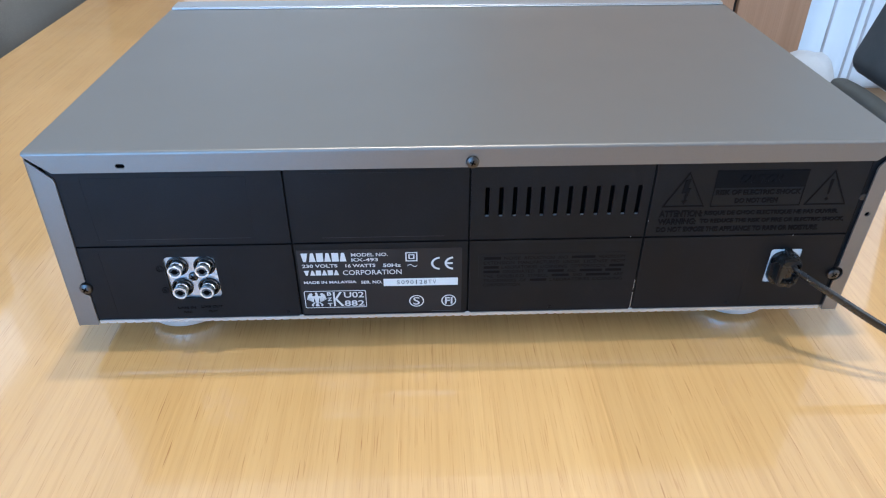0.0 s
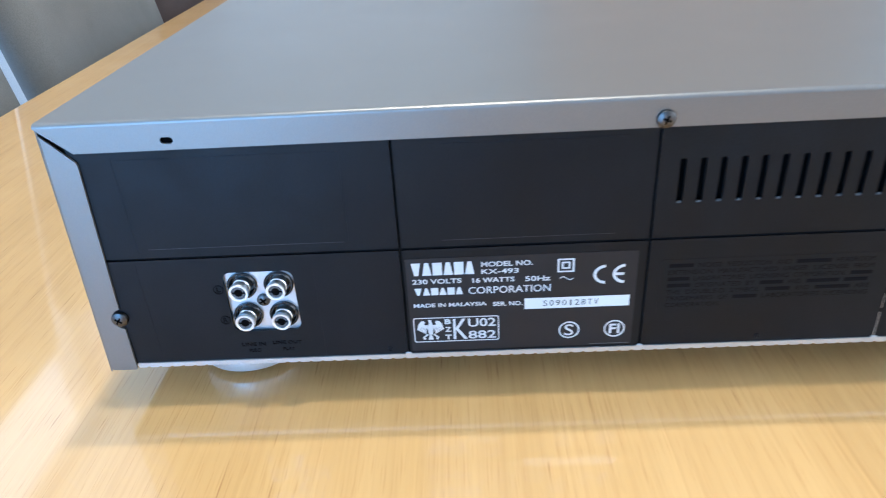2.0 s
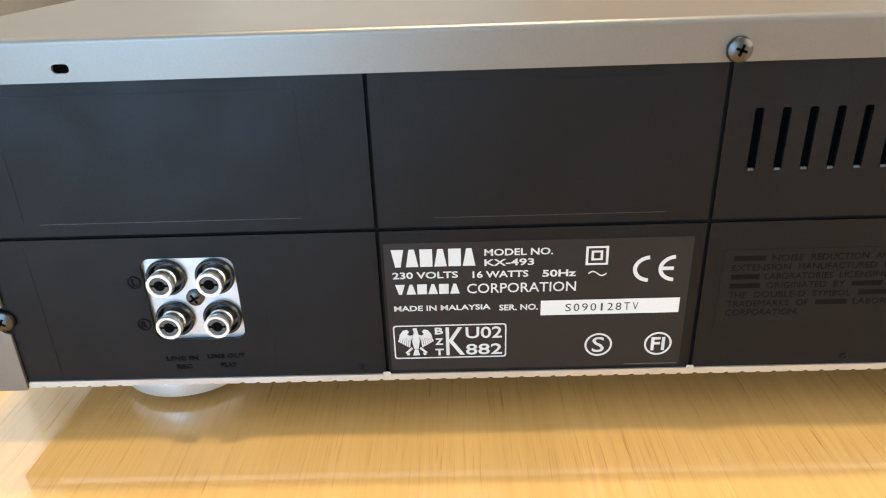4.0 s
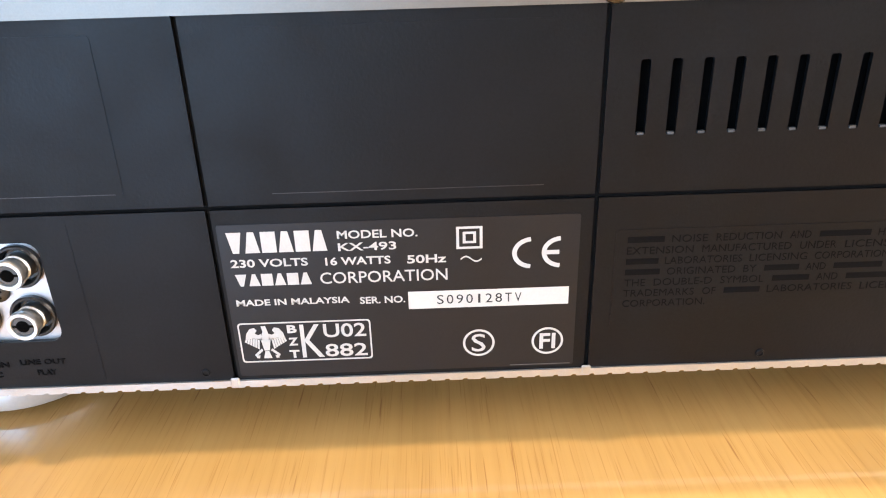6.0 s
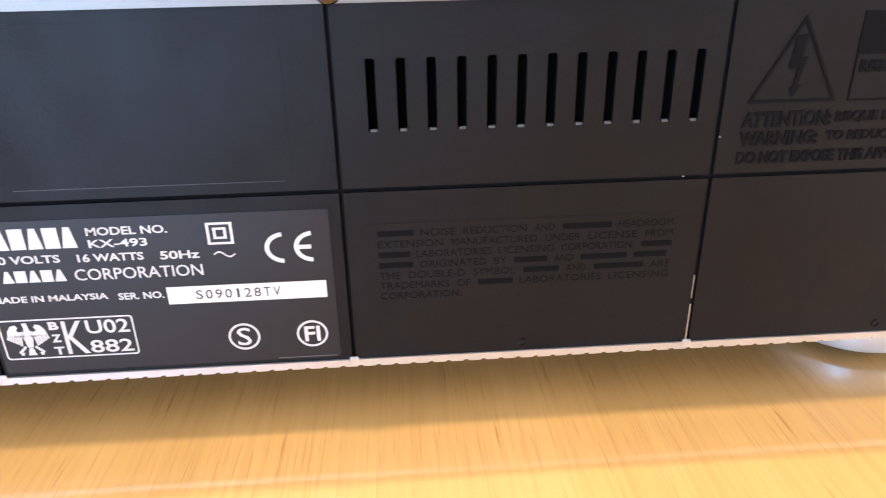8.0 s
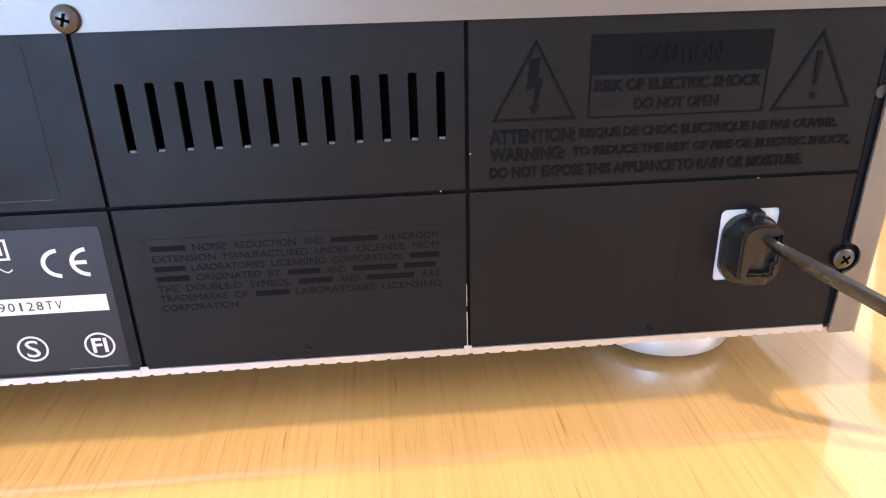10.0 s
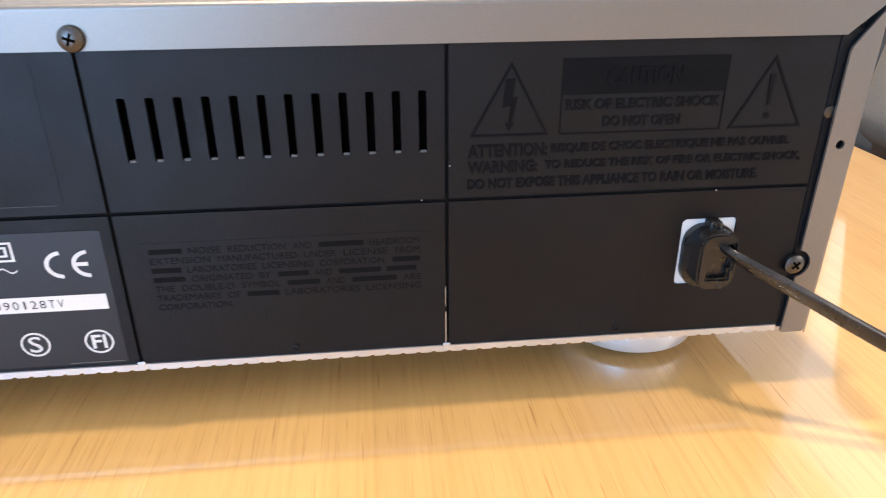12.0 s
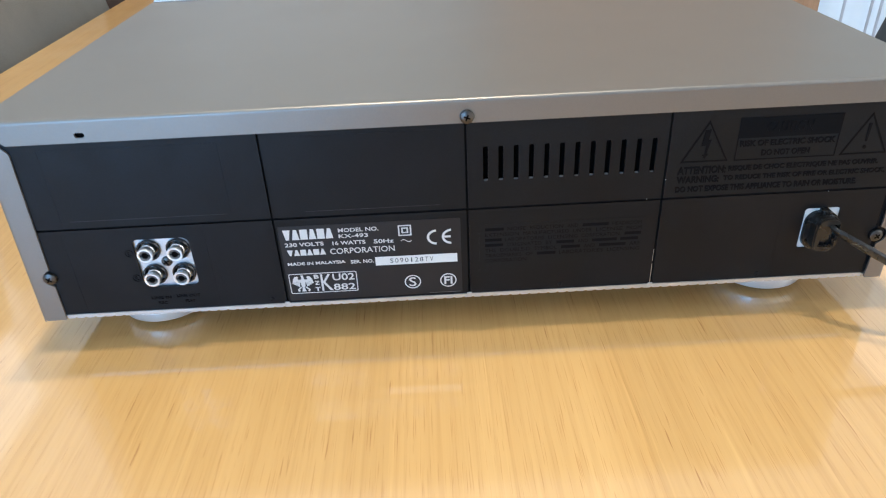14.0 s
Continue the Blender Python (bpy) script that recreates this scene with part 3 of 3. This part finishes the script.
for body, x0, z0, x1, z1, bold in (
    ("MODEL NO.", -0.0636, 0.0612, -0.0438, 0.0634, 0.015), ("KX-493", -0.0636, 0.0579, -0.0492, 0.0601, 0.015),
    ("230 VOLTS", -0.0906, 0.0543, -0.0714, 0.0565, 0.02), ("16 WATTS", -0.0671, 0.0541, -0.0508, 0.0563, 0.02), ("50Hz", -0.0467, 0.0539, -0.0369, 0.0562, 0.02),
    ("CORPORATION", -0.0688, 0.0490, -0.0367, 0.0522, 0.0), ("MADE IN MALAYSIA", -0.0908, 0.0434, -0.0619, 0.0452, 0.02), ("SER. NO.", -0.0593, 0.0429, -0.0477, 0.0449, 0.02),
    ("B", -0.0789, 0.0350, -0.0764, 0.0374, 0.04), ("Z", -0.0789, 0.0312, -0.0764, 0.0336, 0.04), ("T", -0.0790, 0.0274, -0.0764, 0.0298, 0.04),
    ("K", -0.0756, 0.0274, -0.0698, 0.0374, 0.0), ("U02", -0.0695, 0.0333, -0.0584, 0.0374, 0.01), ("882", -0.0695, 0.0274, -0.0584, 0.0313, 0.01),
    ("S", -0.0308, 0.0273, -0.0271, 0.0327, 0.0), ("FI", -0.0128, 0.0275, -0.0086, 0.0322, 0.02)):
    print_on("print", letters(body, x0, z0, x1, z1, YL, TH, bold * 0.85 + 0.004), label)
# highlight on the label's peeling lower edge, made as a grey strip
part("lifted_edge_glint", box(-0.0205, -0.0045, YL - 0.00012, YL, 0.0226, 0.0228), GREYPLUG, label, "pale highlight painted on the lifted lower edge")
paper = print_on("serial_sticker", add_plate(bmesh.new(), rect(-0.0469, 0.0409, -0.0057, 0.0459), [], YL - TH, TH), label, PAPER, "white paper serial number strip")
for i, ch in enumerate("S090128TV"):
    wide = 0.0006 if ch == "1" else 0.00172
    mid = -0.0387 + 0.00250 * i
    print_on("print", letters(ch, mid - wide / 2, 0.0421, mid + wide / 2, 0.0447, YL - TH - 0.00003, 0.00003, 0.0), paper, INK)
print_on("approval_frame", add_plate(bmesh.new(), rounded(-0.0916, 0.0264, -0.0571, 0.0384, 0.0009, 3), [rounded(-0.0912, 0.0268, -0.0575, 0.0380, 0.0007, 3)], YL - TH, TH), label)
# bird emblem: body, two feathered wings, claws
bm = bmesh.new()
ex, ez = -0.0848, 0.0325
add_plate(bm, [(ex - 0.0007, 0.0300), (ex + 0.0007, 0.0300), (ex + 0.0013, 0.0335), (ex + 0.0007, 0.0360), (ex + 0.0004, 0.0374), (ex - 0.0008, 0.0373), (ex - 0.0005, 0.0358), (ex - 0.0013, 0.0335)], [], YL - TH, TH)
add_plate(bm, [(ex - 0.0005, 0.0298), (ex - 0.0011, 0.0276), (ex + 0.0011, 0.0276), (ex + 0.0005, 0.0298)], [], YL - TH, TH)
for s in (-1, 1):
    add_plate(bm, [(ex + s * q, z) for q, z in ((0.0009, 0.0330), (0.0030, 0.0338), (0.0052, 0.0334), (0.0048, 0.0352), (0.0038, 0.0366), (0.0026, 0.0369), (0.0020, 0.0361), (0.0026, 0.0352), (0.0018, 0.0347), (0.0010, 0.0350))], [], YL - TH, TH)
    for i in range(6):
        q = 0.0016 + 0.00062 * i
        low = 0.0304 + 0.0004 * i
        add_plate(bm, [(ex + s * (q + 0.0003), low), (ex + s * (q + 0.0008), low + 0.0003), (ex + s * (q + 0.0004), 0.0337), (ex + s * (q - 0.0001), 0.0336)], [], YL - TH, TH)
    add_plate(bm, [(ex + s * 0.0010, 0.0300), (ex + s * 0.0030, 0.0281), (ex + s * 0.0034, 0.0287), (ex + s * 0.0014, 0.0306)], [], YL - TH, TH)
    add_plate(bm, [(ex + s * 0.0020, 0.0285), (ex + s * 0.0022, 0.0276), (ex + s * 0.0030, 0.0277), (ex + s * 0.0029, 0.0285)], [], YL - TH, TH)
print_on("bird_emblem", bm, label)
# double square, wave, conformity mark, rings
print_on("double_square", add_plate(bmesh.new(), rect(-0.0343, 0.0574, -0.0278, 0.0634), [rect(-0.0336, 0.0580, -0.0285, 0.0628)], YL - TH, TH), label)
print_on("double_square", add_plate(bmesh.new(), rect(-0.0327, 0.0589, -0.0294, 0.0620), [rect(-0.0320, 0.0595, -0.0301, 0.0614)], YL - TH, TH), label)
up = [(-0.0333 + 0.0053 * i / 16, 0.0548 + 0.0007 * math.sin(2 * math.pi * i / 16)) for i in range(17)]
print_on("wave_sign", add_plate(bmesh.new(), up + [(x, z - 0.00042) for x, z in reversed(up)], [], YL - TH, TH), label)


def arc_mark(cx, cz, r, rz, w, bar):
    bm = bmesh.new()
    angles = [radians(95 + 170 * i / 18) for i in range(19)]
    pts = [(cx + r * math.cos(a), cz + rz * math.sin(a)) for a in angles] + [(cx + (r - w) * math.cos(a), cz + (rz - w) * math.sin(a)) for a in reversed(angles)]
    add_plate(bm, pts, [], YL - TH, TH)
    if bar:
        add_plate(bm, rect(cx - r + w * 1.02, cz - w * 0.5, cx - 0.0006, cz + w * 0.5), [], YL - TH - 0.00001, TH)
    return bm


print_on("conformity_mark", arc_mark(-0.0154, 0.0557, 0.0050, 0.0043, 0.00115, False), label)
print_on("conformity_mark", arc_mark(-0.0080, 0.0557, 0.0050, 0.0043, 0.00115, True), label)
for cx, cz in ((-0.0289, 0.0300), (-0.0107, 0.0299)):
    print_on("approval_ring", add_plate(bmesh.new(), disc(cx, cz, 0.0042, 36, 0.0041), [disc(cx, cz, 0.0036, 36, 0.0035)], YL - TH, TH), label)
print_on("pale_edge_line", box(-0.0130, -0.0050, -0.00020, -0.00012, 0.0226, 0.02275), label, GREYPLUG)

# raised warnings
TR = 0.00022
for cx in (0.1120, 0.1872):
    tri = [(cx - 0.0112, 0.0887), (cx + 0.0112, 0.0887), (cx, 0.1093)]
    tin = [(cx - 0.0100, 0.0894), (cx + 0.0100, 0.0894), (cx, 0.1078)]
    print_on("raised_triangle", add_plate(bmesh.new(), tri, [tin], -TR, TR), panel, RAISED)
cx = 0.1118
bolt = [(cx - 0.0013, 0.1045), (cx + 0.0015, 0.1050), (cx + 0.0008, 0.0996), (cx + 0.0022, 0.0998), (cx + 0.0007, 0.0925), (cx + 0.0016, 0.0928), (cx - 0.0001, 0.0900), (cx - 0.0012, 0.0924), (cx - 0.0003, 0.0925), (cx + 0.0002, 0.0972), (cx - 0.0021, 0.0968)]
print_on("raised_bolt", add_plate(bmesh.new(), bolt, [], -TR, TR), panel, RAISED)
bm = add_plate(bmesh.new(), [(0.1864, 0.1040), (0.1880, 0.1040), (0.1876, 0.0952), (0.1868, 0.0952)], [], -TR, TR)
add_plate(bm, disc(0.1872, 0.0922, 0.0009, 12), [], -TR, TR)
print_on("raised_mark", bm, panel, RAISED)
print_on("raised_frame", add_plate(bmesh.new(), rect(0.1262, 0.0886, 0.1738, 0.1098), [rect(0.1266, 0.0890, 0.1734, 0.0998)], -TR, TR), panel, RAISED)
for body, x0, z0, x1, z1 in (
    ("CAUTION", 0.1390, 0.1022, 0.1610, 0.1072), ("RISK OF ELECTRIC SHOCK", 0.1276, 0.0955, 0.1726, 0.0986), ("DO NOT OPEN", 0.1386, 0.0905, 0.1614, 0.0936),
    ("ATTENTION:", 0.1002, 0.0826, 0.1232, 0.0866), ("RISQUE DE CHOC ELECTRIQUE NE PAS OUVRIR.", 0.1242, 0.0830, 0.1960, 0.0861),
    ("WARNING:", 0.1002, 0.0779, 0.1206, 0.0816), ("TO REDUCE THE RISK OF FIRE OR ELECTRIC SHOCK,", 0.1226, 0.0782, 0.2005, 0.0812),
    ("DO NOT EXPOSE THIS APPLIANCE TO RAIN OR MOISTURE.", 0.1002, 0.0732, 0.1880, 0.0764)):
    y = -TR if body == "CAUTION" else 0.0
    print_on("raised_print", letters(body, x0, z0, x1, z1, y, TR, 0.045), panel, RAISED)
# small licence notice in raised capitals; trade names stand as plain raised bars
NOTICE = (("# NOISE REDUCTION AND ## HEADROOM", 0.0862), ("EXTENSION MANUFACTURED UNDER LICENSE FROM", 0.0864), ("# LABORATORIES LICENSING CORPORATION. #", 0.0862),
          ("# ORIGINATED BY # AND ## #", 0.0850), ("THE DOUBLE-D SYMBOL # AND ## ARE", 0.0866), ("TRADEMARKS OF # LABORATORIES LICENSING", 0.0866), ("CORPORATION.", 0.0302))
for i, (row, end) in enumerate(NOTICE):
    z, x, words = 0.0572 - 0.0030 * i, 0.0084, row.split()
    widths = [{"#": 5, "##": 7}.get(w, len(w)) for w in words]
    unit = (end - x) / (sum(widths) + len(words) - 1)
    for w, n in zip(words, widths):
        if w[0] == "#":
            bm = add_plate(bmesh.new(), rect(x, z + 0.0002, x + n * unit, z + 0.0018), [], -0.00016, 0.00016)
        else:
            bm = letters(w, x, z, x + (n - 0.15) * unit, z + 0.0020, 0.0, 0.00018, 0.0)
        print_on("raised_word", bm, panel, RAISED)
        x += (n + 1) * unit

# mains inlet: pale plate behind the opening, black bushing with two lugs and a cable slot
inlet = part("inlet_plate", add_plate(bmesh.new(), [(0.1660, 0.0370), (0.1855, 0.0370), (0.1855, 0.0614), (0.1660, 0.0614)], [], 0.0006, 0.0004), PAPER, deck, "pale plate behind the mains bushing")
bush = part("mains_bushing", add_plate(bmesh.new(), rounded(0.1678, 0.0382, 0.1836, 0.0592, 0.0062, 6), [], -0.0022, 0.0026), RUBBER, deck, "black rubber mains cable bushing", smooth=False)
bm = bmesh.new()
add_plate(bm, rounded(0.1700, 0.0400, 0.1822, 0.0586, 0.0046, 6), [[(0.1774, 0.0546), (0.1774, 0.0466), (0.1732, 0.0466), (0.1732, 0.0438), (0.1796, 0.0436), (0.1796, 0.0468), (0.1806, 0.0472), (0.1806, 0.0550)]], -0.0082, 0.0062)
rim = [e for e in bm.edges if all(abs(v.co.y + 0.0082) < 1e-6 for v in e.verts) and len(e.link_faces) == 2 and abs(abs(e.link_faces[0].normal.y) - abs(e.link_faces[1].normal.y)) > 0.5]
bmesh.ops.bevel(bm, geom=rim, offset=0.0007, segments=2, affect="EDGES")
part("bushing_cap", bm, RUBBER, bush, smooth=True)
part("bushing_core", box(0.1712, 0.1812, -0.0058, -0.0021, 0.0412, 0.0560, 0.0004), RUBBER, bush)
part("bushing_lug", box(0.1740, 0.1780, -0.0040, 0.0004, 0.0575, 0.0609, 0.0006), RUBBER, bush)
part("bushing_key", box(0.1768, 0.1786, -0.0084, -0.0070, 0.0403, 0.0422, 0.0003), RUBBER, bush)

# mains cable: flat twin lead, leaving towards the table's edge
pts = [(0.1783, -0.003, 0.0530), (0.1803, -0.0120, 0.0522), (0.197, -0.0220, 0.0437), (0.222, -0.0340, 0.0308), (0.252, -0.0455, 0.0180), (0.290, -0.055, 0.0070), (0.345, -0.055, 0.0034), (0.42, -0.040, 0.0032), (0.455, -0.030, 0.0032)]


def smooth_path(pts, n):
    out = []
    P = [Vector(p) for p in pts]
    P = [2 * P[0] - P[1]] + P + [2 * P[-1] - P[-2]]
    for i in range(1, len(P) - 2):
        for k in range(n):
            t = k / n
            a, b, c, d = P[i - 1], P[i], P[i + 1], P[i + 2]
            out.append(0.5 * (2 * b + (c - a) * t + (2 * a - 5 * b + 4 * c - d) * t * t + (3 * b - a - 3 * c + d) * t ** 3))
    return out + [P[-2]]


bm = bmesh.new()
line = smooth_path(pts, 8)
rings = []
for i, p in enumerate(line):
    d = (line[min(i + 1, len(line) - 1)] - line[max(i - 1, 0)]).normalized()
    s = d.cross(Vector((0, 0, 1))).normalized()
    u = s.cross(d)
    turn = radians(35 + 35 * min(1, i / 24))
    a, b = s * math.cos(turn) + u * math.sin(turn), u * math.cos(turn) - s * math.sin(turn)
    ring = []
    for k in range(16):
        w = 2 * math.pi * k / 16
        c, e = math.cos(w), math.sin(w)
        ring.append(bm.verts.new(p + a * (0.0027 * math.copysign(abs(c) ** 0.6, c)) + b * (0.00135 * math.copysign(abs(e) ** 0.6, e))))
    rings.append(ring)
for a, b in zip(rings, rings[1:]):
    for k in range(16):
        bm.faces.new((a[k], a[(k + 1) % 16], b[(k + 1) % 16], b[k]))
bm.faces.new(rings[0])
bm.faces.new(rings[-1])
part("mains_cable", bm, RUBBER, deck, "flat black twin mains cable", smooth=True)

# front panel seen from behind, and the feet
part("front_panel", box(-0.2175, 0.2175, 0.2506, 0.2680, 0.010, 0.1276, 0.0012, 3), FRONT, deck, "titanium grey front panel")
# bright strip puts the sky's reflection along the cover's far edge
part("front_edge_glint", box(LEFT_T + 0.001, RIGHT_T - 0.001, 0.2494, 0.2502, 0.1260, 0.1266, 0.0002, 1), ZINC, deck)
for x in (-0.1710, 0.1680):
    for y in (0.0385, 0.205):
        s = part("foot", lathe([(0.0232, 0.0024), (0.0247, 0.0034), (0.0251, 0.0050), (0.0251, 0.0120), (0.0244, 0.0136), (0.0200, 0.0175)], 48, "z"), FOOT, deck, "round silver foot", smooth=True, at=pose(x, y, 0))
        part("pad", lathe([(0.0185, 0.0), (0.0190, 0.0003), (0.0190, 0.0026)], 36, "z"), FELT, s, "black felt pad")
